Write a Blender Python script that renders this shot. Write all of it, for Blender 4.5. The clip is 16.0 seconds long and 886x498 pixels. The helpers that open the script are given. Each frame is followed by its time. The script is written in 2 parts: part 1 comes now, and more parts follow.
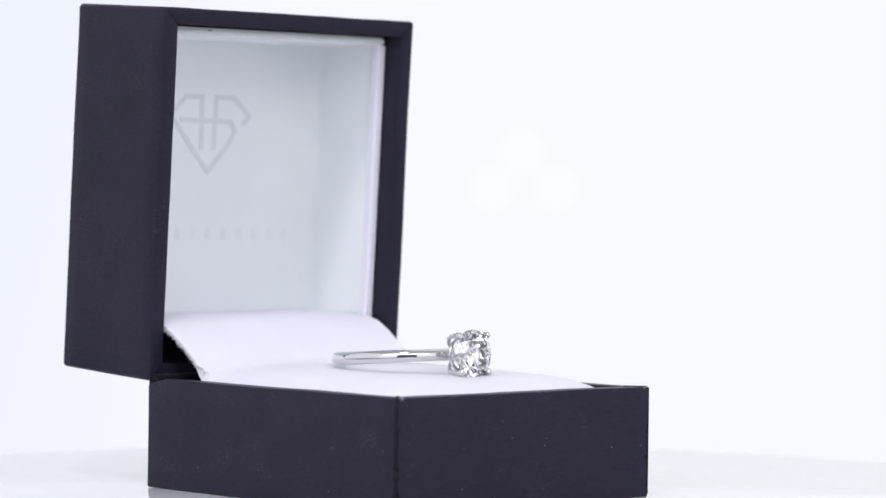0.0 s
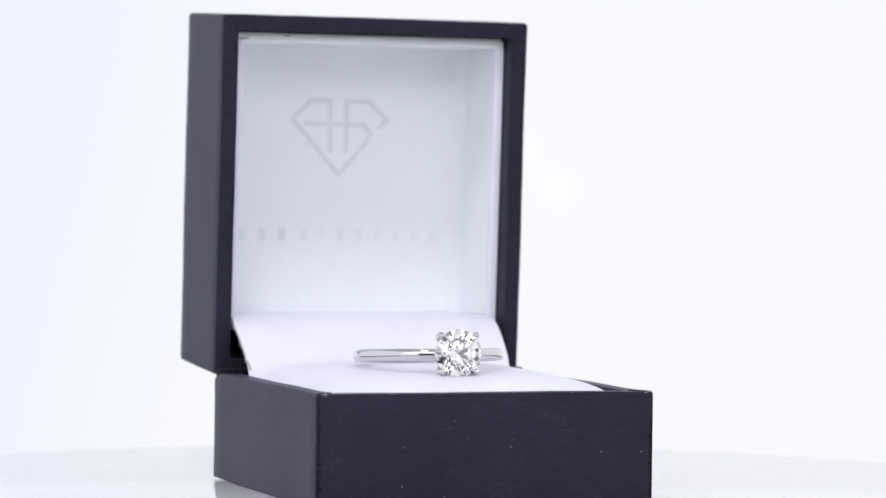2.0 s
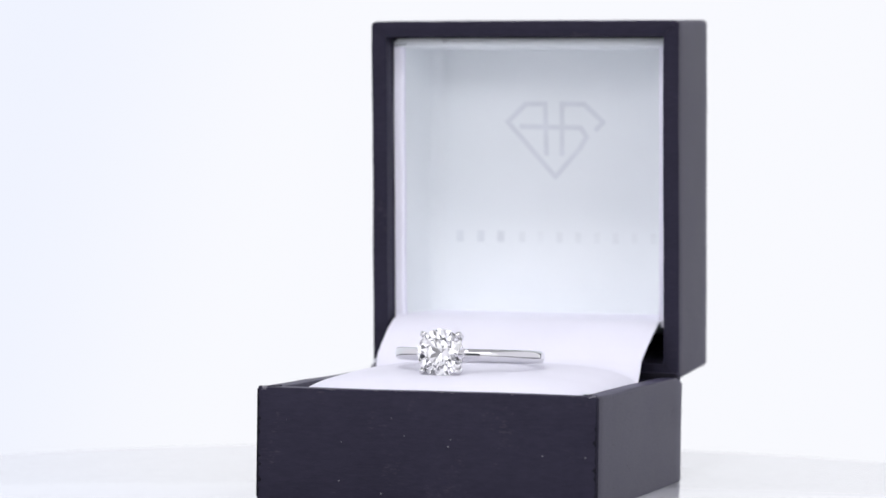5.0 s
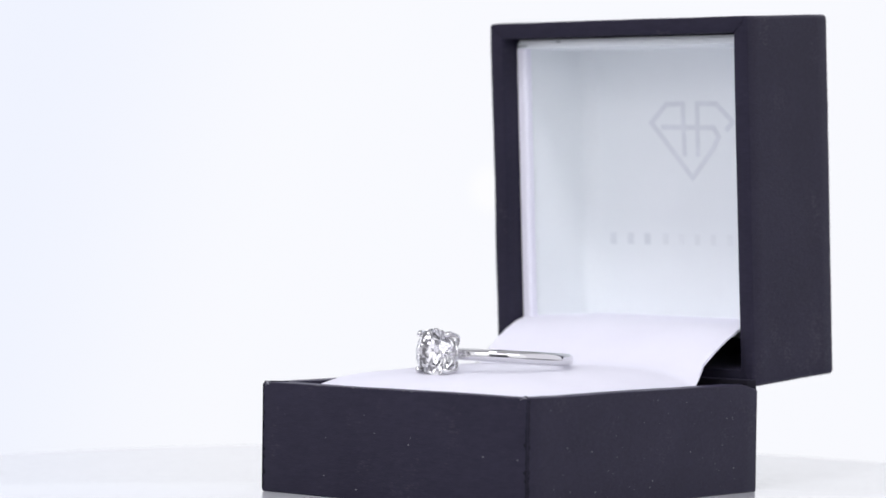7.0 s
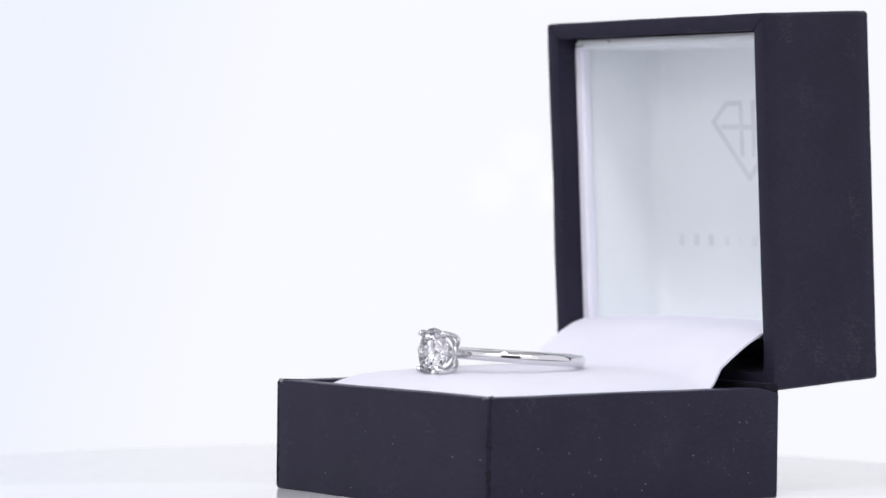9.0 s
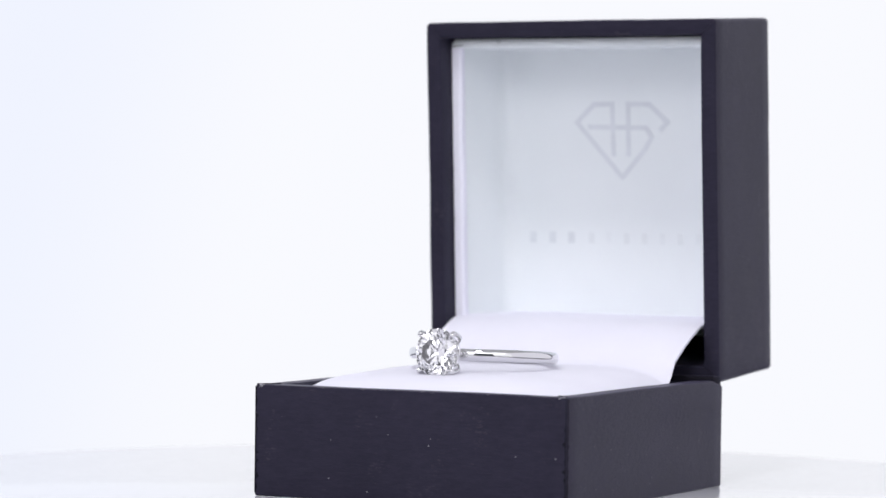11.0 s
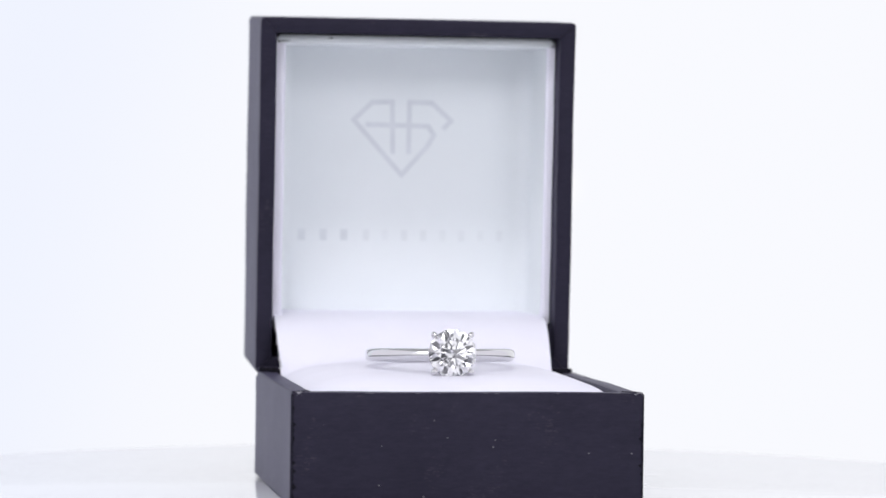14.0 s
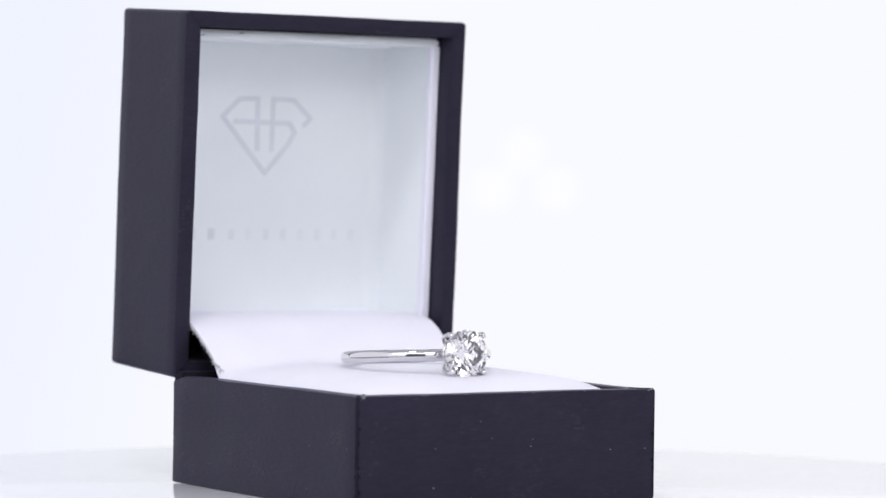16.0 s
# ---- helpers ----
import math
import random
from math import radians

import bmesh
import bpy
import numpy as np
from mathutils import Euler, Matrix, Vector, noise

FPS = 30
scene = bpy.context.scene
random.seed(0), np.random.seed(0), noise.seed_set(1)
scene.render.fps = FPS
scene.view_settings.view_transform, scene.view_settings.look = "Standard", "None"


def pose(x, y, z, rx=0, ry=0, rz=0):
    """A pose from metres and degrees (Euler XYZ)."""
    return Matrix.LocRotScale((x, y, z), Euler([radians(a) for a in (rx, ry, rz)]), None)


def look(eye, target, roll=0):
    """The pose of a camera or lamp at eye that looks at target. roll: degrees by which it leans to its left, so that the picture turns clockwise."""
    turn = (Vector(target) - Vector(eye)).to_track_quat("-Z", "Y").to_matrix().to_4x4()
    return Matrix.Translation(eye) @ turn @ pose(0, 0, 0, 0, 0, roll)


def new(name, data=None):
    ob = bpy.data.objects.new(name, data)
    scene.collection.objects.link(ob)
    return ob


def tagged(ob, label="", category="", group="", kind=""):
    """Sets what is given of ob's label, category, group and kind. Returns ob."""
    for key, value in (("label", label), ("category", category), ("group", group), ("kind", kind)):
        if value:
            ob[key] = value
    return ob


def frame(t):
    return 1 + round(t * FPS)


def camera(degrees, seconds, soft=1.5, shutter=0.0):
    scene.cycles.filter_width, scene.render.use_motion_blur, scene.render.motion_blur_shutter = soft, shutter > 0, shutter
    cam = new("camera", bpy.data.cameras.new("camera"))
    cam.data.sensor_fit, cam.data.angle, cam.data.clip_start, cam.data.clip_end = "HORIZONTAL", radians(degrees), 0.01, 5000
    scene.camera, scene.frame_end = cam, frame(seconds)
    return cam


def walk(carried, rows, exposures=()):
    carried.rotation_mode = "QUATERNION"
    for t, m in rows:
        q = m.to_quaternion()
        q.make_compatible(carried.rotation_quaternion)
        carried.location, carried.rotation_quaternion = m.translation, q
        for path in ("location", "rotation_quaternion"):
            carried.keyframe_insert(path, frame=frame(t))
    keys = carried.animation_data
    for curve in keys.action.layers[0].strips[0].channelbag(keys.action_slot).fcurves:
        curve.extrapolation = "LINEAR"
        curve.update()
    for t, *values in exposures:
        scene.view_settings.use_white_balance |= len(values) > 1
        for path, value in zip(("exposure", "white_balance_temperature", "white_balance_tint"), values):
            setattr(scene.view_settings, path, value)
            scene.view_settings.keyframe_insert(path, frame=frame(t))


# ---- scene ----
# ---- camera ----
W = 0.046                      # width of the ring box; every length below is a multiple of it
AXIS_TO_BOX = Vector((-0.0388 * W, 0.2547 * W, 0.0))   # box centre from the turning axis
eye = Vector((0.0, -9.3744 * W, 0.8750 * W))
yaw, pitch = -0.0079, -0.0166
ahead = Vector((math.sin(yaw) * math.cos(pitch), math.cos(yaw) * math.cos(pitch), math.sin(pitch)))
cam = camera(15.557, 16.0, soft=1.5)
cam.data.dof.use_dof = True                # focus lies on the stone; the lid's back and the backdrop are soft
cam.data.dof.focus_distance = 9.40 * W
cam.data.dof.aperture_fstop = 28
view = look(eye, eye + ahead, 0.7085)
walk(cam, [(0.0, view), (16.0, view)], exposures=((0.0, 0.0), (16.0, 0.0)))

# ---- light ----
world = bpy.data.worlds.new("studio")
scene.world = world
world.use_nodes = True
world.node_tree.nodes["Background"].inputs[0].default_value = (0.80, 0.86, 1.0, 1)
world.node_tree.nodes["Background"].inputs[1].default_value = 0.12


def area_lamp(name, at, target, sx, sy, watts, colour):
    d = bpy.data.lights.new(name, "AREA")
    d.shape, d.size, d.size_y, d.energy, d.color = "RECTANGLE", sx, sy, watts, colour
    ob = new(name, d)
    ob.matrix_world = look(at, target)
    return ob


area_lamp("front_lamp", (-0.02, -0.57, 0.30), (0, 0, 0.02), 0.80, 0.16, 1.14, (0.95, 0.95, 1.0))
area_lamp("overhead_lamp", (-0.05, -0.25, 0.48), (0, 0, 0.02), 0.06, 0.06, 0.80, (0.97, 0.96, 1.0))


# ---- materials ----
def material(name):
    m = bpy.data.materials.new(name)
    m.use_nodes = True
    return m, m.node_tree.nodes, m.node_tree.links, m.node_tree.nodes["Principled BSDF"]


def noise_node(n, l, scale, detail=4, stretch=(1, 1, 1), rough=0.55):
    tc = n.new("ShaderNodeTexCoord")
    mp = n.new("ShaderNodeMapping")
    mp.inputs["Scale"].default_value = stretch
    t = n.new("ShaderNodeTexNoise")
    t.inputs["Scale"].default_value, t.inputs["Detail"].default_value = scale, detail
    t.inputs["Roughness"].default_value = rough
    l.new(tc.outputs["Object"], mp.inputs["Vector"])
    l.new(mp.outputs["Vector"], t.inputs["Vector"])
    return t


def ramp_node(n, l, src, c0, c1, p0=0.3, p1=0.7):
    r = n.new("ShaderNodeValToRGB")
    r.color_ramp.elements[0].color, r.color_ramp.elements[1].color = (*c0, 1), (*c1, 1)
    r.color_ramp.elements[0].position, r.color_ramp.elements[1].position = p0, p1
    l.new(src.outputs[0], r.inputs[0])
    return r


def bump_node(n, l, bsdf, src, strength, distance):
    b = n.new("ShaderNodeBump")
    b.inputs["Strength"].default_value, b.inputs["Distance"].default_value = strength, distance
    l.new(src.outputs[0], b.inputs["Height"])
    l.new(b.outputs[0], bsdf.inputs["Normal"])
    return b


def make_paper(name, c0, c1, rough0, rough1):
    """Charcoal laid paper with a fine woven grain and scuffs."""
    m, n, l, b = material(name)
    big = noise_node(n, l, 90, 3)
    grain = noise_node(n, l, 1700, 4, (0.40, 0.6, 1.5), 0.7)
    mixed = n.new("ShaderNodeMath")
    mixed.operation = "MULTIPLY_ADD"
    mixed.inputs[1].default_value = 0.55
    l.new(grain.outputs[0], mixed.inputs[0])
    half = n.new("ShaderNodeMath")
    half.operation = "MULTIPLY"
    half.inputs[1].default_value = 0.45
    l.new(big.outputs[0], half.inputs[0])
    l.new(half.outputs[0], mixed.inputs[2])
    r = ramp_node(n, l, mixed, c0, c1)
    rr = n.new("ShaderNodeMapRange")
    rr.inputs["To Min"].default_value, rr.inputs["To Max"].default_value = rough0, rough1
    l.new(mixed.outputs[0], rr.inputs["Value"])
    l.new(rr.outputs[0], b.inputs["Roughness"])
    b.inputs["Specular IOR Level"].default_value = 0.11
    b.inputs["Specular Tint"].default_value = (0.86, 0.82, 1.0, 1)
    bump_node(n, l, b, grain, 0.60, 0.00009)
    # rubbed fibres and dust caught in the grain
    fleck = noise_node(n, l, 2600, 2, (0.45, 0.6, 1.3))
    patch = noise_node(n, l, 160, 2)
    both = n.new("ShaderNodeMath")
    both.operation = "MULTIPLY"
    l.new(fleck.outputs[0], both.inputs[0])
    l.new(patch.outputs[0], both.inputs[1])
    pick = ramp_node(n, l, both, (0, 0, 0), (1, 1, 1), 0.34, 0.48)
    mix = n.new("ShaderNodeMix")
    mix.data_type = "RGBA"
    mix.inputs[7].default_value = (0.042, 0.038, 0.052, 1)
    l.new(pick.outputs[0], mix.inputs[0])
    l.new(r.outputs[0], mix.inputs[6])
    l.new(mix.outputs[2], b.inputs["Base Color"])
    b.inputs["Sheen Weight"].default_value = 0.11
    b.inputs["Sheen Roughness"].default_value = 0.35
    b.inputs["Sheen Tint"].default_value = (0.64, 0.60, 1.0, 1)
    return m


PAPER = make_paper("charcoal_paper", (0.0171, 0.0157, 0.0271), (0.0286, 0.0263, 0.0438), 0.34, 0.52)
# darker copy of the paper: dark joints, plus shade coloured into the hinge
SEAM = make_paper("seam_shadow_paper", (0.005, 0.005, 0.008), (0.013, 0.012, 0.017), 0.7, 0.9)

VELVET, n, l, b = material("white_velour")
fine = noise_node(n, l, 1500, 3)
wide = noise_node(n, l, 60, 3)
l.new(ramp_node(n, l, wide, (0.82, 0.812, 0.895), (0.86, 0.852, 0.935)).outputs[0], b.inputs["Base Color"])
b.inputs["Roughness"].default_value = 0.95
b.inputs["Specular IOR Level"].default_value = 0.1
b.inputs["Sheen Weight"].default_value = 0.12
bump_node(n, l, b, fine, 0.25, 0.00008)

SATIN, n, l, b = material("white_satin_card")
fine = noise_node(n, l, 700, 3)
wide = noise_node(n, l, 45, 3)
l.new(ramp_node(n, l, wide, (0.835, 0.868, 0.877), (0.876, 0.908, 0.917)).outputs[0], b.inputs["Base Color"])
b.inputs["Roughness"].default_value = 0.5
b.inputs["Specular IOR Level"].default_value = 0.3
bump_node(n, l, b, fine, 0.12, 0.00005)


def make_plain(name, colour, rough, metal=0.0):
    m, n, l, b = material(name)
    t = noise_node(n, l, 400, 3)
    lo = tuple(c * 0.93 for c in colour)
    l.new(ramp_node(n, l, t, lo, colour).outputs[0], b.inputs["Base Color"])
    b.inputs["Roughness"].default_value, b.inputs["Metallic"].default_value = rough, metal
    return m


FOIL = make_plain("grey_foil_print", (0.765, 0.795, 0.825), 0.35)
FOIL_LETTER = make_plain("soft_grey_foil_print", (0.785, 0.82, 0.838), 0.35)
FOIL_PALE = make_plain("pale_foil_print", (0.838, 0.870, 0.880), 0.35)
DUST = make_plain("pale_dust", (0.15, 0.145, 0.165), 0.9)
TORN = make_plain("torn_paper_fibre", (0.42, 0.41, 0.45), 0.9)
FIBRE = make_plain("grey_white_fibre", (0.72, 0.72, 0.75), 0.9)

METAL, n, l, b = material("polished_platinum")
t = noise_node(n, l, 500, 3)
b.inputs["Base Color"].default_value = (0.75, 0.745, 0.75, 1)
b.inputs["Metallic"].default_value = 1.0
rr = n.new("ShaderNodeMapRange")
rr.inputs["To Min"].default_value, rr.inputs["To Max"].default_value = 0.04, 0.11
l.new(t.outputs[0], rr.inputs["Value"])
l.new(rr.outputs[0], b.inputs["Roughness"])

GEM, n, l, b = material("colourless_diamond")
b.inputs["Base Color"].default_value = (0.985, 0.98, 1, 1)
b.inputs["Roughness"].default_value = 0.0
b.inputs["IOR"].default_value = 2.42
b.inputs["Transmission Weight"].default_value = 1.0

TABLE, n, l, b = material("white_gloss_acrylic")
t = noise_node(n, l, 8, 3)
l.new(ramp_node(n, l, t, (0.89, 0.90, 0.94), (0.92, 0.93, 0.965)).outputs[0], b.inputs["Base Color"])
b.inputs["Roughness"].default_value = 0.06
b.inputs["IOR"].default_value = 1.42

WALL = make_plain("studio_wall_paint", (0.16, 0.165, 0.18), 0.8)


def make_glow(name, colour, strength):
    m = bpy.data.materials.new(name)
    m.use_nodes = True
    n, l = m.node_tree.nodes, m.node_tree.links
    n.clear()
    e, o = n.new("ShaderNodeEmission"), n.new("ShaderNodeOutputMaterial")
    e.inputs[0].default_value, e.inputs[1].default_value = (*colour, 1), strength
    l.new(e.outputs[0], o.inputs[0])
    return m, n, l, e


# white sheet with painted glow: light falls off cooler towards one side
GLOW_SHEET, n, l, e = make_glow("glowing_white_sheet", (1, 1, 1), 1.0)
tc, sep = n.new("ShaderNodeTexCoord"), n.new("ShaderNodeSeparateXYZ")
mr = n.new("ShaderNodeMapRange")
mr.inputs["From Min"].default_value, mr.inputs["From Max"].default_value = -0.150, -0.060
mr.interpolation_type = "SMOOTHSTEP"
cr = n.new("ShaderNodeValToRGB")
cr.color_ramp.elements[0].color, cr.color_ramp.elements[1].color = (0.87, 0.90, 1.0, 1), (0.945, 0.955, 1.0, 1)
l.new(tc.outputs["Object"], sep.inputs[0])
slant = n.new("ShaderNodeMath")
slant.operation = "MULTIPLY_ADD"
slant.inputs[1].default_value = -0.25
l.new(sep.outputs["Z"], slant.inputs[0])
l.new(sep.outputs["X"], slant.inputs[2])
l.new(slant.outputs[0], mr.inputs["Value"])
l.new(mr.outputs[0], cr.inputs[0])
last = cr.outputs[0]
for spot in ((0.0152, 0.5, 0.0529), (0.0067, 0.5, 0.0422), (0.0250, 0.5, 0.0424)):      # pale light spots painted into the sheet's glow
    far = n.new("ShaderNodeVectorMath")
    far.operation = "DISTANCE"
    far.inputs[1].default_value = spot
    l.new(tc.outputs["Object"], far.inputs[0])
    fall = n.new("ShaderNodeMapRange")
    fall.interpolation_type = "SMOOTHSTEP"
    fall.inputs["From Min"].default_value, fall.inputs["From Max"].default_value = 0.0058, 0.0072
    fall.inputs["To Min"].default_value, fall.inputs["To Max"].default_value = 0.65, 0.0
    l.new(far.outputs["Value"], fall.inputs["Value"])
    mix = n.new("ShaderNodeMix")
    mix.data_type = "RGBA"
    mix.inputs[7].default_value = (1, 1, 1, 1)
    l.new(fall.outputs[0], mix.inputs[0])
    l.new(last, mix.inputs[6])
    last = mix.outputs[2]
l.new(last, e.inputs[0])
DIFFUSER = make_glow("lit_diffuser_cloth", (0.91, 0.90, 1.0), 1.0)[0]
DIFFUSER_TOP = make_glow("dimmer_diffuser_cloth", (0.93, 0.935, 1.0), 0.52)[0]
FRONT_FILL = make_glow("lit_softbox_cloth", (0.94, 0.94, 1.0), 1.18)[0]


# ---- mesh helpers ----
def link(name, bm, mat, parent=None, label="", smooth=None):
    me = bpy.data.meshes.new(name)
    bmesh.ops.recalc_face_normals(bm, faces=bm.faces)
    bm.to_mesh(me)
    bm.free()
    me.materials.append(mat)
    if smooth is not None:
        for p in me.polygons:
            p.use_smooth = True
        me.set_sharp_from_angle(angle=radians(smooth))
    ob = new(name, me)
    if parent is not None:
        ob.parent = parent
    if label:
        tagged(ob, label)
    return ob


def part(name, bm, mat, parent, label="", smooth=None):
    return link(name, bm, mat, parent, label, smooth)


def empty(name):
    ob = new(name)
    ob.empty_display_size = 0.005
    return ob


def block(x0, x1, y0, y1, z0, z1, bevel=0.0, segments=2):
    bm = bmesh.new()
    bmesh.ops.create_cube(bm, size=1)
    for v in bm.verts:
        v.co = Vector((x0 + (v.co.x + 0.5) * (x1 - x0), y0 + (v.co.y + 0.5) * (y1 - y0), z0 + (v.co.z + 0.5) * (z1 - z0)))
    if bevel:
        bmesh.ops.bevel(bm, geom=bm.edges[:], offset=bevel, segments=segments, affect="EDGES", profile=0.5)
    return bm


def rounded(x, y0, y1, r, seg=4):
    """Corners of a rectangle with rounded corners, counter-clockwise."""
    pts = []
    for cx, cy, a0 in ((-x + r, y0 + r, 180), (x - r, y0 + r, 270), (x - r, y1 - r, 0), (-x + r, y1 - r, 90)):
        for k in range(seg + 1):
            a = radians(a0 + 90 * k / seg)
            pts.append((cx + r * math.cos(a), cy + r * math.sin(a)))
    return pts


def tray(w, d, h, wall, floor, corner, bevel, waver):
    """An open box, centred in x, y from 0 to d, z from 0 to h, open above, its paper skin a little uneven."""
    bm = bmesh.new()

    def loop(x, y0, y1, r, z):
        return [bm.verts.new((*p, z)) for p in rounded(x, y0, y1, r)]
    a, b = loop(w / 2, 0, d, corner, 0), loop(w / 2, 0, d, corner, h)
    c = loop(w / 2 - wall, wall, d - wall, 0.003 * W, h)
    e = loop(w / 2 - wall, wall, d - wall, 0.003 * W, floor)
    bm.faces.new(a[::-1])
    bm.faces.new(e)
    n = len(a)
    for p, q in ((a, b), (b, c), (c, e)):
        for i in range(n):
            j = (i + 1) % n
            bm.faces.new((p[i], p[j], q[j], q[i]))
    bmesh.ops.recalc_face_normals(bm, faces=bm.faces)
    sa, sb, sc = set(a), set(b), set(c)
    rim = [g for g in bm.edges if all(v in sa for v in g.verts) or all(v in sb for v in g.verts)]
    inner = [g for g in bm.edges if all(v in sc for v in g.verts)]
    bmesh.ops.bevel(bm, geom=inner, offset=bevel * 0.6, segments=2, affect="EDGES", profile=0.5)
    rim = [g for g in rim if g.is_valid]
    bmesh.ops.bevel(bm, geom=rim, offset=bevel, segments=3, affect="EDGES", profile=0.5)
    for _ in range(4):
        long = [g for g in bm.edges if g.calc_length() > 0.09 * W]
        if long:
            bmesh.ops.subdivide_edges(bm, edges=long, cuts=1, use_grid_fill=True)
    for v in bm.verts:
        v.co += noise.noise_vector(v.co * (9 / W)) * waver * 0.6 + noise.noise_vector(v.co * (2.5 / W)) * waver
    return bm


def tube(points, radii, sides=10, closed=False, squash=None):
    """A tube through points; round caps are left flat and small."""
    bm = bmesh.new()
    rings = []
    n = len(points)
    for i, p in enumerate(points):
        a = points[(i - 1) % n] if closed or i else points[i]
        b = points[(i + 1) % n] if closed or i < n - 1 else points[i]
        t = (b - a).normalized()
        u = t.orthogonal().normalized() if i == 0 else (u - t * u.dot(t)).normalized()
        v = t.cross(u)
        rings.append([bm.verts.new(p + (u * math.cos(2 * math.pi * k / sides) + v * math.sin(2 * math.pi * k / sides)) * radii[i]) for k in range(sides)])
    for i in range(n if closed else n - 1):
        r, s = rings[i], rings[(i + 1) % n]
        for k in range(sides):
            bm.faces.new((r[k], r[(k + 1) % sides], s[(k + 1) % sides], s[k]))
    if not closed:
        bm.faces.new(rings[0][::-1])
        bm.faces.new(rings[-1])
    return bm


# ---- the set: table, backdrop, tent ----
def slab(name, bm, mat, label, category):
    return tagged(link(name, bm, mat), label, category, kind="structure")


slab("table_top", block(-0.53, 0.53, -0.40, 0.44, -0.075, -0.055, 0.002), WALL, "plain grey table top under the turntable", "table")
slab("table_base", block(-0.50, 0.50, -0.37, 0.41, -0.76, -0.075), WALL, "plain grey plinth under the table top", "table")
slab("backdrop", block(-1.3, 1.3, 0.50, 0.52, -0.75, 1.1), GLOW_SHEET, "bright white sheet with painted glow behind the table", "backdrop")
slab("floor", block(-1.8, 1.8, -1.9, 0.6, -0.80, -0.76), WALL, "plain grey studio floor", "floor")
slab("wall_south", block(-1.8, 1.8, -1.95, -1.9, -0.76, 1.6), WALL, "plain grey studio wall", "wall")
slab("wall_west", block(-1.85, -1.8, -1.9, 0.6, -0.76, 1.6), WALL, "plain grey studio wall", "wall")
slab("wall_east", block(1.8, 1.85, -1.9, 0.6, -0.76, 1.6), WALL, "plain grey studio wall", "wall")
slab("ceiling", block(-1.8, 1.8, -1.9, 0.6, 1.6, 1.65), WALL, "plain grey studio ceiling", "ceiling")
TENT = -0.58                   # front edge of the diffuser cloths
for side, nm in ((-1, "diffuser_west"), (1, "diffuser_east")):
    slab(nm, block(side * 0.55 - 0.005, side * 0.55 + 0.005, TENT, 0.46, -0.76, 0.61), DIFFUSER,
         "white lit diffuser cloth at the side of the table", "diffuser")
    # glowing panels added out of view behind the camera as front fill
    slab(nm.replace("diffuser", "softbox"), block(side * 0.57 - 0.40, side * 0.57 + 0.40, -0.64, -0.63, -0.76, 0.85), FRONT_FILL,
         "large unseen lit softbox added as front fill", "softbox")
slab("diffuser_top", block(-0.55, 0.55, TENT, 0.46, 0.61, 0.62), DIFFUSER_TOP, "white lit diffuser cloth over the table", "diffuser")


# ---- ring box ----
D, HB, DL, HL, LEAN, GAP, WL = 1.0885 * W, 0.3226 * W, 0.4282 * W, 1.1023 * W, 3.35, -0.0035 * W, 0.9895 * W
WALL_T, LID_X, LIP = 0.049 * W, -0.006 * W, 0.006 * W


def to_lid(x, a, b):
    """Lid space: a is depth behind the rim, b height above the hinge. Gives box space."""
    c, s = math.cos(radians(LEAN)), math.sin(radians(LEAN))
    return Vector((x + LID_X, D / 2 + a * c - b * s, HB + GAP + a * s + b * c))


def in_lid(bm):
    for v in bm.verts:
        v.co = to_lid(*v.co)
    return bm


def base_shell():
    bm = tray(W, D, HB, 0.056 * W, 0.03 * W, 0.0045 * W, 0.006 * W, 0.0022 * W)
    for v in bm.verts:
        v.co.y -= D / 2
        if v.co.y > 0:
            v.co.y *= 1.008
        if v.co.z > HB * 0.9 and v.co.y > D * 0.44:
            v.co.z -= 0.009 * W
            if abs(v.co.x) > 0.484 * W and v.co.y > D * 0.485:
                v.co.z -= 0.007 * W
    return bm


def lid_shell():
    bm = tray(WL, HL + LIP, DL, WALL_T, 0.02 * W, 0.014 * W, 0.007 * W, 0.0022 * W)
    for v in bm.verts:
        v.co = Vector((v.co.x, DL - v.co.z, v.co.y - LIP))
    return in_lid(bm)


PAD = ((-0.487, 0.318), (-0.46, 0.333), (-0.42, 0.346), (-0.37, 0.355), (-0.32, 0.3595), (-0.2, 0.3635), (-0.05, 0.368), (0.1, 0.370),
       (0.22, 0.369), (0.31, 0.364), (0.355, 0.3620), (0.380, 0.367), (0.402, 0.380), (0.430, 0.402), (0.465, 0.428), (0.505, 0.454), (0.555, 0.479),
       (0.60, 0.492), (0.70, 0.495), (0.80, 0.495), (0.90, 0.496), (0.924, 0.500))


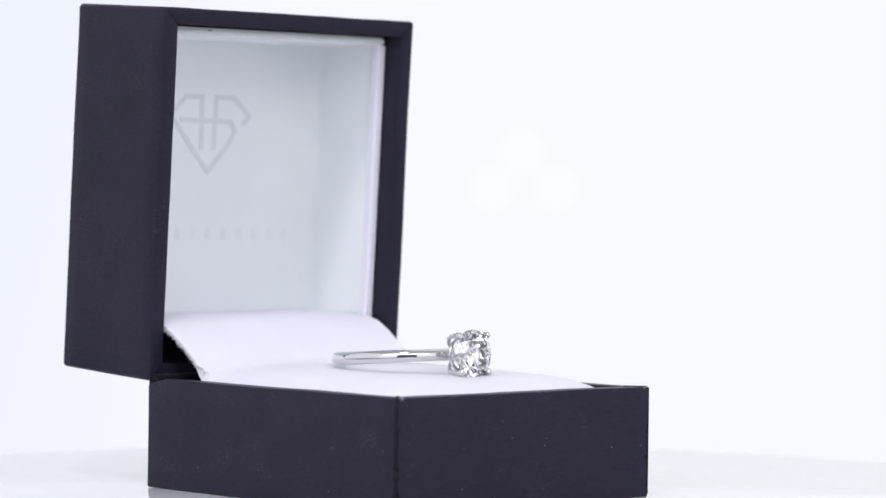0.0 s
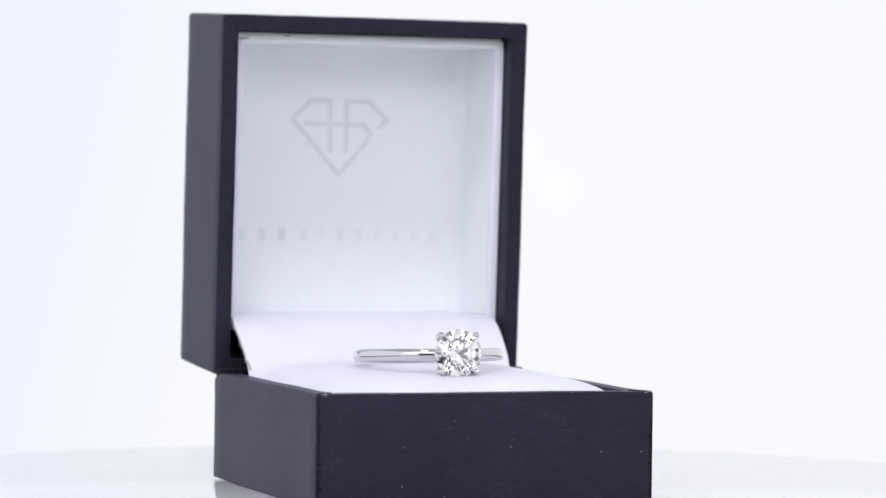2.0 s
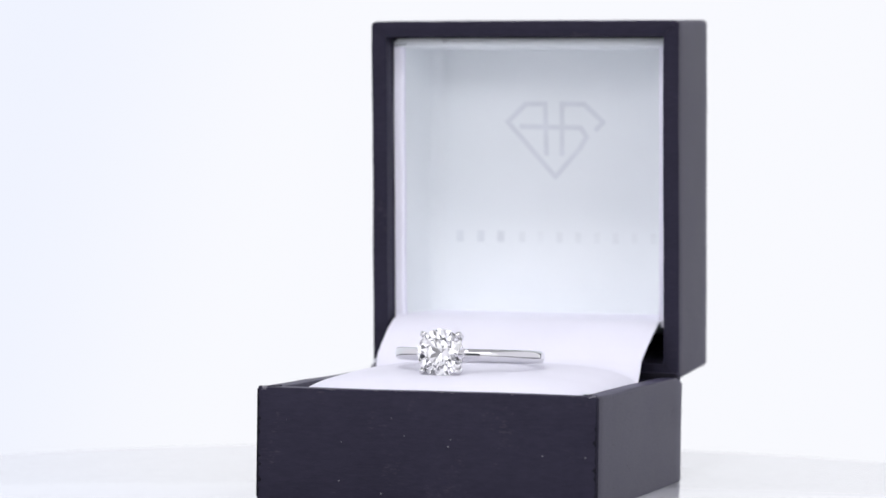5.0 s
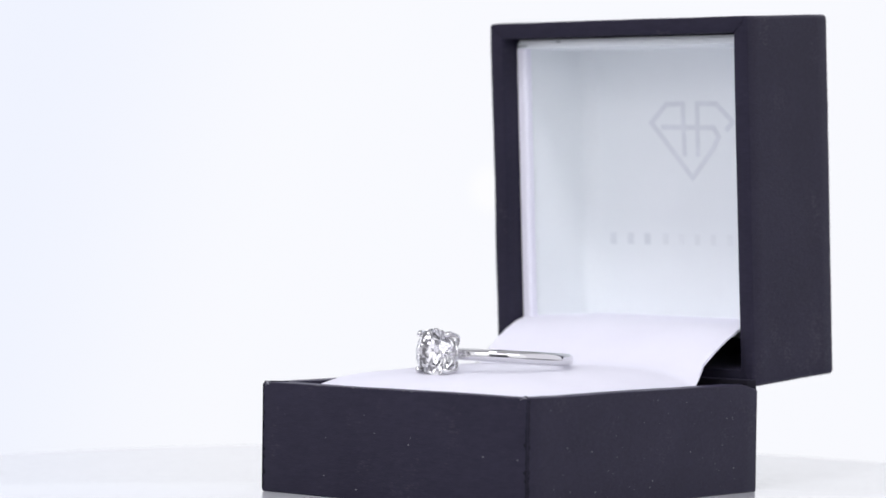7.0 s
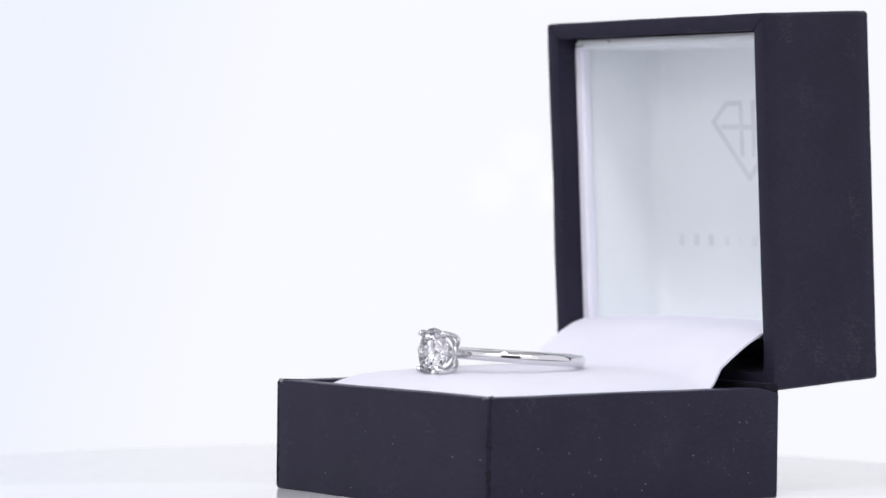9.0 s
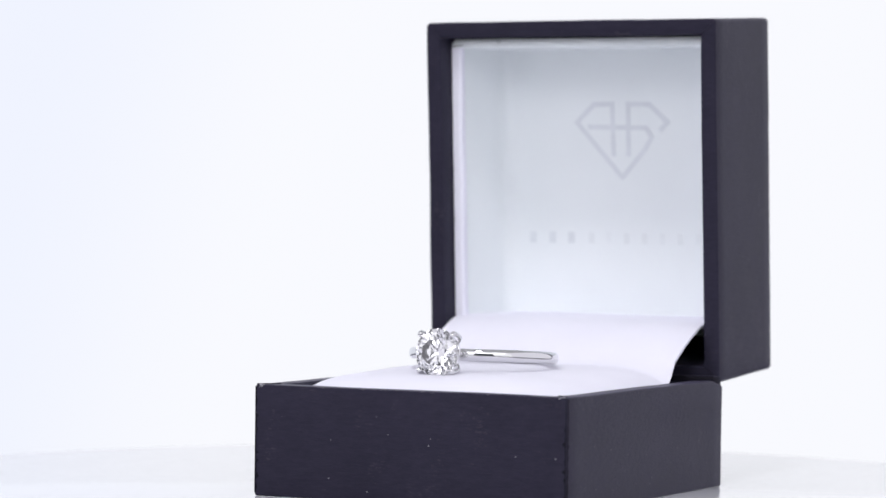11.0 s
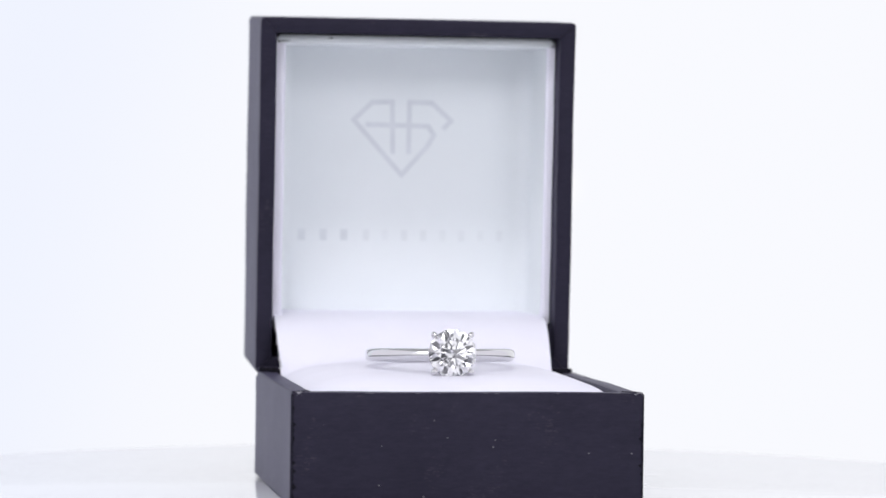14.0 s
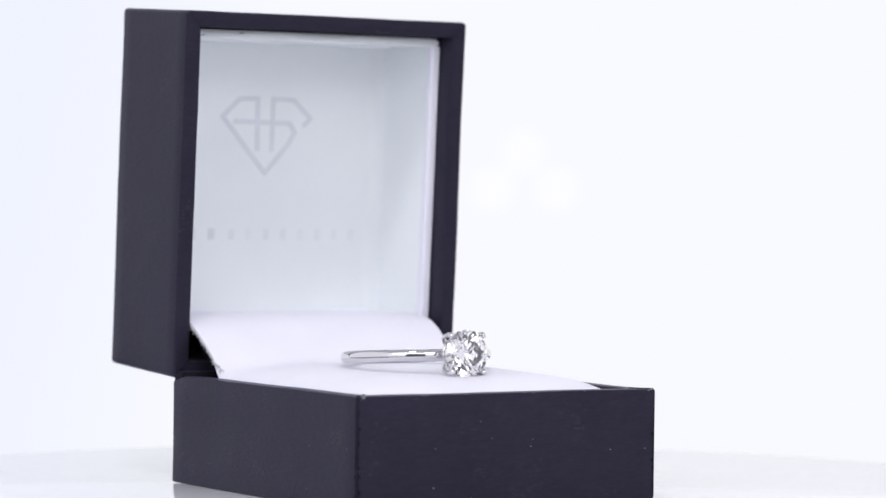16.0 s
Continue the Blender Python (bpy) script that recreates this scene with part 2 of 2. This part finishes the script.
def cushion_mesh():
    bm = bmesh.new()
    nx, half = 40, 0.440
    rows = []
    for y, z in PAD:
        row = []
        for i in range(nx + 1):
            x = -half + 2 * half * i / nx
            u = abs(x) / half
            fade = min(1.0, max(0.0, (0.398 - y) / 0.035))
            drop = (0.038 * u ** 4 + 0.016 * u ** 14) * fade
            if x > 0:       # the pad was cut a little out of square
                x *= 1 - 0.055 * min(1.0, max(0.0, (y + 0.40) / 0.45)) - 0.026 * min(1.0, max(0.0, (y - 0.27) / 0.09)) + 0.030 * min(1.0, max(0.0, (y - 0.40) / 0.14))
            else:
                x *= 1 - 0.042 * min(1.0, max(0.0, (0.15 - y) / 0.6))
            p = Vector((x, y, z - drop)) * W
            p.z += noise.noise(Vector((x * 4, y * 4, 3.1))) * 0.0025 * W * (1 - u ** 2)
            row.append(bm.verts.new(p))
        rows.append(row)
    for r, s in zip(rows, rows[1:]):
        for i in range(nx):
            bm.faces.new((r[i], r[i + 1], s[i + 1], s[i]))
    bmesh.ops.recalc_face_normals(bm, faces=bm.faces)
    if bm.faces[:][0].normal.z < 0:
        bmesh.ops.reverse_faces(bm, faces=bm.faces)
    bmesh.ops.solidify(bm, geom=bm.faces[:], thickness=0.007 * W)
    return bm


def fray_mesh(side):
    """Loose fibres along the cut edge of the cushion."""
    rnd = random.Random(5 + side)
    bm = bmesh.new()
    for _ in range(170):
        k = rnd.uniform(9.6, 16.6)
        i, f = int(k), k - int(k)
        y = PAD[i][0] + (PAD[i + 1][0] - PAD[i][0]) * f
        z = PAD[i][1] + (PAD[i + 1][1] - PAD[i][1]) * f - 0.004
        if y < 0.36:
            z -= 0.020 * min(1.0, (0.40 - y) / 0.12)
        p = Vector((side * 0.440, y, z - 0.006 * rnd.random())) * W
        d = Vector((side * rnd.uniform(-0.1, 0.3), rnd.uniform(-0.2, 0.8), rnd.uniform(-0.9, -0.1))).normalized() * rnd.uniform(0.005, 0.016) * W
        w = Vector((rnd.uniform(-1, 1), rnd.uniform(-1, 1), rnd.uniform(-1, 1))).normalized() * 0.0022 * W
        u = d.cross(w).normalized() * 0.0022 * W
        a, b, c, e = (bm.verts.new(q) for q in (p + w, p - w, p + u, p + d))
        for tri in ((a, b, e), (b, c, e), (c, a, e), (a, c, b)):
            bm.faces.new(tri)
    return bm


def lining_sheet():
    """One bent card: two side walls running round soft corners into the back panel."""
    prof, rad = [], 0.055
    for side in (-1, 1):
        arc = [(0.437, 0.072), (0.435, 0.080), (0.427, 0.20)] if side < 0 else [(0.4425, 0.088), (0.440, 0.096), (0.430, 0.20)]
        for k in range(9):
            t = radians(90 * k / 8)
            arc.append(((0.411 if side < 0 else 0.423) - rad + rad * math.cos(t), 0.3885 - rad + rad * math.sin(t)))
        arc = [(side * x, a) for x, a in arc]
        prof += arc if side < 0 else arc[::-1]
    bm = bmesh.new()
    hs = [0.152, 0.156] + [0.156 + 0.0881 * k for k in range(1, 11)]
    rows = [[bm.verts.new(Vector((x + 0.0012 * noise.noise(Vector((x * 5, a * 5, b * 4))), a, b - (0.055 * (a - 0.07) / 0.32 if b < 0.157 else 0.0))) * W) for x, a in prof] for b in hs]
    for r, q in zip(rows, rows[1:]):
        for k in range(len(prof) - 1):
            bm.faces.new((r[k], r[k + 1], q[k + 1], q[k]))
    bmesh.ops.recalc_face_normals(bm, faces=bm.faces)
    front = max(bm.faces, key=lambda f: f.calc_area())
    if front.normal.y < 0:
        bmesh.ops.reverse_faces(bm, faces=bm.faces)
    bmesh.ops.solidify(bm, geom=bm.faces[:], thickness=-0.006 * W)
    return in_lid(bm)


def lining_top():
    bm = bmesh.new()
    pts = []
    for x in (-0.4395, 0.4395):
        for b, a in ((1.047, 0.066), (1.047, 0.40), (1.008, 0.40), (1.022, 0.066)):
            pts.append(bm.verts.new(Vector((x, a, b)) * W))
    for f in ((0, 1, 2, 3), (7, 6, 5, 4), (0, 4, 5, 1), (1, 5, 6, 2), (2, 6, 7, 3), (3, 7, 4, 0)):
        bm.faces.new([pts[i] for i in f])
    bmesh.ops.recalc_face_normals(bm, faces=bm.faces)
    bmesh.ops.bevel(bm, geom=bm.edges[:], offset=0.007 * W, segments=4, affect="EDGES")
    return in_lid(bm)


def lining_roll(side):
    """The padded front edge of the lining up one side of the lid."""
    bm = bmesh.new()
    inner, outer, rows = (0.410 if side < 0 else 0.416), 0.4415, []
    for k in range(13):
        b = 0.150 + 0.872 * k / 12
        swell = 0.0016 * noise.noise(Vector((side * 3.0, b * 6, 1.7))) + (0.004 if k == 0 else 0.0)
        r, x0 = 0.010, inner - swell
        prof = [(outer, 0.070)]
        prof += [(x0 + r - r * math.sin(radians(q)), 0.070 + r - r * math.cos(radians(q))) for q in (0, 30, 60, 90)]
        prof += [(x0 + 0.004, 0.105), (outer, 0.112)]
        rows.append([bm.verts.new(Vector((side * x, a, b)) * W) for x, a in prof])
    prism(bm, rows)
    bmesh.ops.recalc_face_normals(bm, faces=bm.faces)
    return in_lid(bm)


def stroke(bm, x0, b0, x1, b1, width, a=0.3874):
    """A thin printed bar on the lining's back panel, from (x0, b0) to (x1, b1)."""
    d = Vector((x1 - x0, b1 - b0))
    d.normalize()
    s = Vector((-d.y, d.x)) * width / 2
    d = d * width * 0.35
    vs = []
    for dep in (a, a + 0.0016):
        for x, b in ((x0 - d.x + s.x, b0 - d.y + s.y), (x1 + d.x + s.x, b1 + d.y + s.y), (x1 + d.x - s.x, b1 + d.y - s.y), (x0 - d.x - s.x, b0 - d.y - s.y)):
            vs.append(bm.verts.new(to_lid(x * W, dep * W, b * W)))
    for f in ((0, 1, 2, 3), (7, 6, 5, 4), (0, 4, 5, 1), (1, 5, 6, 2), (2, 6, 7, 3), (3, 7, 4, 0)):
        bm.faces.new([vs[i] for i in f])


def emblem_mesh():
    bm = bmesh.new()
    w = 0.0160
    lines = ((-0.155, 0.775, -0.095, 0.832), (-0.095, 0.832, -0.030, 0.834), (-0.030, 0.834, -0.026, 0.672), (0.026, 0.834, 0.026, 0.672),
             (0.026, 0.834, 0.100, 0.832), (0.100, 0.832, 0.163, 0.775), (-0.155, 0.775, 0.004, 0.598), (0.004, 0.598, 0.085, 0.690),
             (0.085, 0.690, 0.108, 0.728), (0.108, 0.728, 0.088, 0.757), (0.088, 0.757, -0.110, 0.760), (0.163, 0.775, 0.140, 0.752))
    for k, q in enumerate(lines):
        stroke(bm, *q, w, 0.3874 - 0.0001 * k)
    return bm


def specks(face, count, seed):
    """Dust flecks lying on one outer face of the base: 'front', 'west' or 'east'."""
    rnd = random.Random(seed)
    bm = bmesh.new()
    for _ in range(count):
        u, z = rnd.uniform(-0.47, 0.47), rnd.uniform(0.02, 0.30)
        r = rnd.choice((0.0009, 0.0012, 0.0016, 0.0022)) * W
        if face == "front":
            c, ex, ez, no = Vector((u * W, -D / 2 - 0.0012 * W, z * W)), Vector((1, 0, 0)), Vector((0, 0, 1)), Vector((0, -1, 0))
        else:
            s = -1 if face == "west" else 1
            c, ex, ez, no = Vector((s * (W / 2 + 0.0012 * W), u * D, z * W)), Vector((0, 1, 0)), Vector((0, 0, 1)), Vector((s, 0, 0))
        turn, k = rnd.uniform(0, 3.1), rnd.uniform(0.5, 1.6)
        base = []
        for j in range(5):
            a = turn + j * 2 * math.pi / 5
            base.append(bm.verts.new(c + (ex * math.cos(a) * k + ez * math.sin(a)) * r))
        tip = bm.verts.new(c + no * r * 0.8)
        for j in range(5):
            bm.faces.new((base[j], base[(j + 1) % 5], tip))
        bm.faces.new(base[::-1])
    return bm


def rim_chips():
    """Pale rubbed spots along the front edge of the lower half."""
    rnd = random.Random(21)
    bm = bmesh.new()
    for _ in range(18):
        x = rnd.choice((-0.30, -0.10, 0.08, 0.27, 0.41)) + rnd.gauss(0, 0.05)
        if abs(x) > 0.48:
            continue
        c = Vector((x * W, -D / 2 + 0.0012 * W, HB - 0.0016 * W + rnd.uniform(-0.0012, 0.0012) * W))
        length, r = rnd.uniform(0.002, 0.009) * W, rnd.uniform(0.0005, 0.0010) * W
        rows = []
        for k, f in ((-1, 0.3), (-0.4, 1.0), (0.3, 0.8), (1, 0.3)):
            p = c + Vector((k * length, 0, rnd.uniform(-0.3, 0.3) * r))
            rows.append([bm.verts.new(p + Vector((0, a * r * f, b * r * f))) for a, b in ((-1, -1), (-1, 1), (1, 1), (1, -1))])
        prism(bm, rows)
    return bm


def torn_corner(sx):
    """Pale torn paper fibres at the top of one front corner."""
    rnd = random.Random(40 + sx)
    bm = bmesh.new()
    for _ in range(9):
        c = Vector((sx * (0.486 + rnd.uniform(-0.012, 0.010)) * W, -D / 2 + rnd.uniform(-0.001, 0.003) * W, HB - rnd.uniform(-0.001, 0.010) * W))
        d = Vector((rnd.uniform(-1, 1), -0.1, rnd.uniform(-0.6, 0.9))).normalized() * rnd.uniform(0.002, 0.006) * W
        w = 0.0011 * W
        rows = [[bm.verts.new(c + d * k + Vector((0, a * w * f, b * w * f))) for a, b in ((-1, -1), (-1, 1), (1, 1), (1, -1))]
                for k, f in ((-1, 0.3), (0, 1.0), (1, 0.3))]
        prism(bm, rows)
    return bm


def prism(bm, rows):
    """Joins rings of equal length into a closed bar."""
    n = len(rows[0])
    for r, s in zip(rows, rows[1:]):
        for k in range(n):
            bm.faces.new((r[k], r[(k + 1) % n], s[(k + 1) % n], s[k]))
    bm.faces.new(rows[0][::-1])
    bm.faces.new(rows[-1])


def seam_mesh(sx):
    """The overlapped paper edge up one vertical corner: a thin ragged strip on each of the two faces."""
    rnd = random.Random(11 + sx)
    bm = bmesh.new()
    n, front, side = 40, [], []
    y, x = -D / 2 - 0.0016 * W, sx * (W / 2 + 0.0014 * W)
    for i in range(n + 1):
        z = (0.010 + (HB / W - 0.016) * i / n) * W
        x0, x1 = sx * (0.4952 - 0.011 * rnd.random() ** 4.0) * W, sx * 0.4975 * W
        front.append([bm.verts.new(p) for p in ((x0, y, z), (x1, y, z), (x1, y + 0.004 * W, z), (x0, y + 0.004 * W, z))])
        y0, y1 = -D / 2 + 0.003 * W, -D / 2 + (0.0044 + 0.008 * rnd.random() ** 4) * W
        side.append([bm.verts.new(p) for p in ((x, y0, z), (x, y1, z), (x - sx * 0.004 * W, y1, z), (x - sx * 0.004 * W, y0, z))])
    prism(bm, front)
    prism(bm, side)
    return bm


def crease_mesh(p, q, up, width, height):
    """A thin dark fold line from p to q, standing height proud along up."""
    bm = bmesh.new()
    rnd = random.Random(3)
    d = (q - p).normalized()
    across = d.cross(up).normalized()
    rows = []
    for i in range(9):
        c = p.lerp(q, i / 8) + across * rnd.uniform(-0.4, 0.4) * width
        w = width * rnd.uniform(0.35, 0.6)
        rows.append([bm.verts.new(c + across * w - up * height), bm.verts.new(c + across * w * 0.6 + up * height),
                     bm.verts.new(c - across * w * 0.6 + up * height), bm.verts.new(c - across * w - up * height)])
    prism(bm, rows)
    return bm


def turntable_plate():
    """A round plate with an eased edge, its top at z 0."""
    bm = bmesh.new()
    n, rings = 160, []
    for r, z in ((0.0930, -0.0120), (0.0940, -0.0112), (0.0940, -0.0012), (0.0936, -0.0003), (0.0927, 0.0)):
        rings.append([bm.verts.new((r * math.cos(2 * math.pi * k / n), r * math.sin(2 * math.pi * k / n), z)) for k in range(n)])
    prism(bm, rings)
    return bm


def turned(rows, sides=64):
    """A solid of revolution about z through (radius, height) rows."""
    bm = bmesh.new()
    prism(bm, [[bm.verts.new((r * math.cos(2 * math.pi * k / sides), r * math.sin(2 * math.pi * k / sides), z)) for k in range(sides)] for r, z in rows])
    return bm


def build_turntable():
    table = empty("turntable")
    tagged(table, "round glossy white turntable turning under the open ring box", "turntable")
    part("plate", turntable_plate(), TABLE, table, "round glossy white plate", 40)
    part("drum", turned(((0.080, -0.055), (0.080, -0.020), (0.076, -0.0120))), WALL, table, "grey drum under the plate", 40)
    return table


def build_box():
    box = empty("ring_box")
    tagged(box, "open charcoal paper ring box with white velour cushion inside", "ring box")
    base = part("base", base_shell(), PAPER, box, "charcoal paper-wrapped lower half", 40)
    for sx in (-1, 1):
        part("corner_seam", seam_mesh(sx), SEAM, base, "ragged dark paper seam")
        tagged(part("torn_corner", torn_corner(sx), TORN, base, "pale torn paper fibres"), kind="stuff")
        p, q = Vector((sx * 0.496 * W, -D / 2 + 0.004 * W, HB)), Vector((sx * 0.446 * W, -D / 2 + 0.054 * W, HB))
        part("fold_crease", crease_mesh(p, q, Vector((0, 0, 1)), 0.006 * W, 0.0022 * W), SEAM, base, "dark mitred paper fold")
    tagged(part("edge_wear", rim_chips(), DUST, base, "pale rubbed paper along the edge"), kind="stuff")
    for face, count, seed in (("front", 10, 3), ("west", 7, 4), ("east", 56, 8)):
        tagged(part("dust", specks(face, count, seed), DUST, base, "pale dust flecks"), kind="stuff")
    lid = part("lid", lid_shell(), PAPER, box, "charcoal paper-wrapped lid standing open", 40)
    out = to_lid(0, -1, 0) - to_lid(0, 0, 0)
    for sx in (-1, 1):
        for b0, b1 in ((HL - 0.006 * W, HL - 0.050 * W), (0.006 * W, 0.050 * W)):
            p, q = to_lid(sx * (WL / 2 - 0.006 * W), 0, b0), to_lid(sx * (WL / 2 - 0.050 * W), 0, b1)
            part("fold_crease", crease_mesh(p, q, out, 0.0035 * W, 0.0018 * W), PAPER, lid, "mitred paper fold")
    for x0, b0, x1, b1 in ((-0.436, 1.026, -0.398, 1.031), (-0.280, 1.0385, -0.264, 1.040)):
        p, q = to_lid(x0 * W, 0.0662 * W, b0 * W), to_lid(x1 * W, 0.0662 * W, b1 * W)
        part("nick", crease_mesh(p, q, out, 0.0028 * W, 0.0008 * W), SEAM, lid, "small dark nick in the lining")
    part("lining", lining_sheet(), SATIN, lid, "white satin card lining bent round the inside", 60)
    part("lining_top", lining_top(), SATIN, lid, "white rounded top lining", 50)
    for side in (-1, 1):
        part("lining_edge", lining_roll(side), VELVET, lid, "padded lilac-white front edge of the lining", 50)
    part("emblem", emblem_mesh(), FOIL, lid, "faint grey outlined gem emblem")
    xs = [-0.318, -0.248, -0.180] + [-0.108 + 0.0625 * i for i in range(8)]
    for i, x in enumerate(xs):
        bm = bmesh.new()
        stroke(bm, x, 0.392, x, 0.412, 0.024 if i < 3 else 0.021)
        part("letter_bar", bm, FOIL_LETTER if i < 3 else FOIL_PALE, lid)
    # the hinge's near-black colour holds the shade of the gap under the lid
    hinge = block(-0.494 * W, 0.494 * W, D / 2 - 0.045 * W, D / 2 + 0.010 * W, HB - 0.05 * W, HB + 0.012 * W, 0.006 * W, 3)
    part("hinge", hinge, SEAM, box, "paper hinge strip coloured dark for gap shade", 50)
    cushion = part("cushion", cushion_mesh(), VELVET, box, "white velour cushion curving up into the lid", 60)
    for sx in (-1,):
        tagged(part("frayed_edge", fray_mesh(sx), FIBRE, cushion, "frayed grey-white fibres"), kind="stuff")
    return box


# ---- ring ----
RING_AT = Vector((-0.0107, -0.052, 0.4030)) * W    # centre of the band, in box space
RING_TILT, RING_TURN = -3.8, -1.3
R_OUT = 0.2215 * W
STONE_R = 0.0700 * W
GIRDLE_Y = -0.286 * W


def stone_space(p):
    """Stone space (axis z out of the table, girdle radius 1) to ring space."""
    return Vector((p[0] * STONE_R, GIRDLE_Y - p[2] * STONE_R, p[1] * STONE_R))


def brilliant():
    bm = bmesh.new()
    tr, ch, pd, gt = 0.56, 0.30, 0.86, 0.025
    rs, rp, c8 = 0.76, 0.24, math.cos(math.pi / 8)

    def ring(r, z, n, off):
        off += radians(20)
        return [bm.verts.new(stone_space((r * math.cos(off + 2 * math.pi * k / n), r * math.sin(off + 2 * math.pi * k / n), z))) for k in range(n)]
    t = ring(tr, gt + ch, 8, 0)
    s = ring(rs, gt + ch * (1 - (rs * c8 - tr) / (1 - tr)), 8, math.pi / 8)
    g = ring(1, gt, 16, 0)
    g2 = ring(1, -gt, 16, 0)
    p = ring(rp, -gt - pd * (1 - rp * c8), 8, math.pi / 8)
    cul = bm.verts.new(stone_space((0, 0, -gt - pd)))
    bm.faces.new(t)
    for k in range(8):
        j, a, m, e = (k + 1) % 8, 2 * k, 2 * k + 1, (2 * k + 2) % 16
        bm.faces.new((t[k], s[k], t[j]))
        bm.faces.new((t[k], s[k - 1], g[a], s[k]))
        bm.faces.new((s[k], g[a], g[m]))
        bm.faces.new((s[k], g[m], g[e]))
        bm.faces.new((p[k], g2[a], g2[m]))
        bm.faces.new((p[k], g2[m], g2[e]))
        bm.faces.new((cul, p[k - 1], g2[a], p[k]))
    for k in range(16):
        j = (k + 1) % 16
        bm.faces.new((g[k], g[j], g2[j], g2[k]))
    return bm


def band_mesh():
    bm = bmesh.new()
    n, rings = 144, []
    prof = []
    for q in range(24):
        u = 2 * math.pi * q / 24
        cu, su = math.cos(u), math.sin(u)
        prof.append((math.copysign(abs(cu) ** 0.8, cu), 0.5 + 0.5 * math.copysign(abs(su) ** 0.85, su)))
    for i in range(n):
        a = 2 * math.pi * i / n - math.pi / 2
        off = abs(((a + math.pi / 2 + math.pi) % (2 * math.pi)) - math.pi)     # 0 at the head
        k = max(0.0, 1 - off / 1.35)
        k = k * k * (3 - 2 * k)
        hw = (0.0182 - 0.0030 * k) * W
        th = 0.034 * W
        ring = []
        for z, r in prof:
            rad = R_OUT - th + th * r
            ring.append(bm.verts.new((rad * math.cos(a), rad * math.sin(a), z * hw)))
        rings.append(ring)
    m = len(prof)
    for i in range(n):
        r, s = rings[i], rings[(i + 1) % n]
        for k in range(m):
            bm.faces.new((r[k], r[(k + 1) % m], s[(k + 1) % m], s[k]))
    return bm


def spline(pts, n):
    out = []
    for i in range(len(pts) - 1):
        p0, p1, p2, p3 = pts[max(0, i - 1)], pts[i], pts[i + 1], pts[min(len(pts) - 1, i + 2)]
        for k in range(n):
            t = k / n
            out.append(0.5 * (2 * p1 + (p2 - p0) * t + (2 * p0 - 5 * p1 + 4 * p2 - p3) * t * t + (3 * p1 - p0 - 3 * p2 + p3) * t ** 3))
    out.append(pts[-1])
    return out


def prong_mesh(angle):
    c, s = math.cos(angle), math.sin(angle)
    prof = ((0.20, -1.0), (0.60, -0.95), (0.93, -0.70), (1.06, -0.30), (1.11, -0.04), (1.08, 0.08), (0.96, 0.15))
    pts = spline([stone_space((r * c, r * s, z)) for r, z in prof], 5)
    n = len(pts)
    rad = [STONE_R * (0.088 + 0.062 * (i / n) ** 3) for i in range(n)]
    for k, f in ((1, 0.45), (2, 0.75), (3, 0.92)):
        rad[-k] *= f
    return tube(pts, rad, 12)


def rail_mesh(r, z, thick):
    pts = [stone_space((r * math.cos(a), r * math.sin(a), z)) for a in (2 * math.pi * i / 40 for i in range(40))]
    return tube(pts, [STONE_R * thick] * 40, 10, closed=True)


def build_ring():
    ring = empty("engagement_ring")
    tagged(ring, "polished platinum solitaire ring with round diamond lying on cushion", "ring")
    part("band", band_mesh(), METAL, ring, "polished platinum band", 40)
    part("stone", brilliant(), GEM, ring, "round brilliant-cut colourless diamond")
    for k in range(4):
        part("prong", prong_mesh(math.pi / 4 + k * math.pi / 2), METAL, ring, smooth=60)
    part("gallery_rail", rail_mesh(0.70, -0.62, 0.07), METAL, ring, "thin platinum gallery ring", 60)
    return ring


turntable = build_turntable()
box = build_box()
ring = build_ring()


# ---- movement: the table turns the box and the ring with it, then turns back ----
TURN = ((0.0, 43.58), (1.0, 31.50), (2.0, 19.52), (3.0, 7.75), (4.0, -3.90), (4.5, -9.90), (5.75, -24.90), (7.0, -39.92), (7.5, -45.90),
        (8.0, -51.82), (8.2, -54.05), (8.47, -55.75), (8.75, -54.2), (9.0, -51.4), (9.6, -44.2), (10.5, -33.34), (11.0, -27.27), (12.0, -15.05),
        (13.0, -2.93), (14.0, 9.02), (15.0, 20.83), (16.0, 32.47))


def motions():
    to_box = Matrix.Translation(AXIS_TO_BOX)
    to_ring = Matrix.Translation(RING_AT) @ pose(0, 0, 0, RING_TILT, 0, 0) @ pose(0, 0, 0, 0, 0, RING_TURN)
    walk(turntable, [(t, pose(0, 0, 0, 0, 0, a)) for t, a in TURN])
    walk(box, [(t, pose(0, 0, 0, 0, 0, a) @ to_box) for t, a in TURN])
    walk(ring, [(t, pose(0, 0, 0, 0, 0, a) @ to_box @ to_ring) for t, a in TURN])


motions()
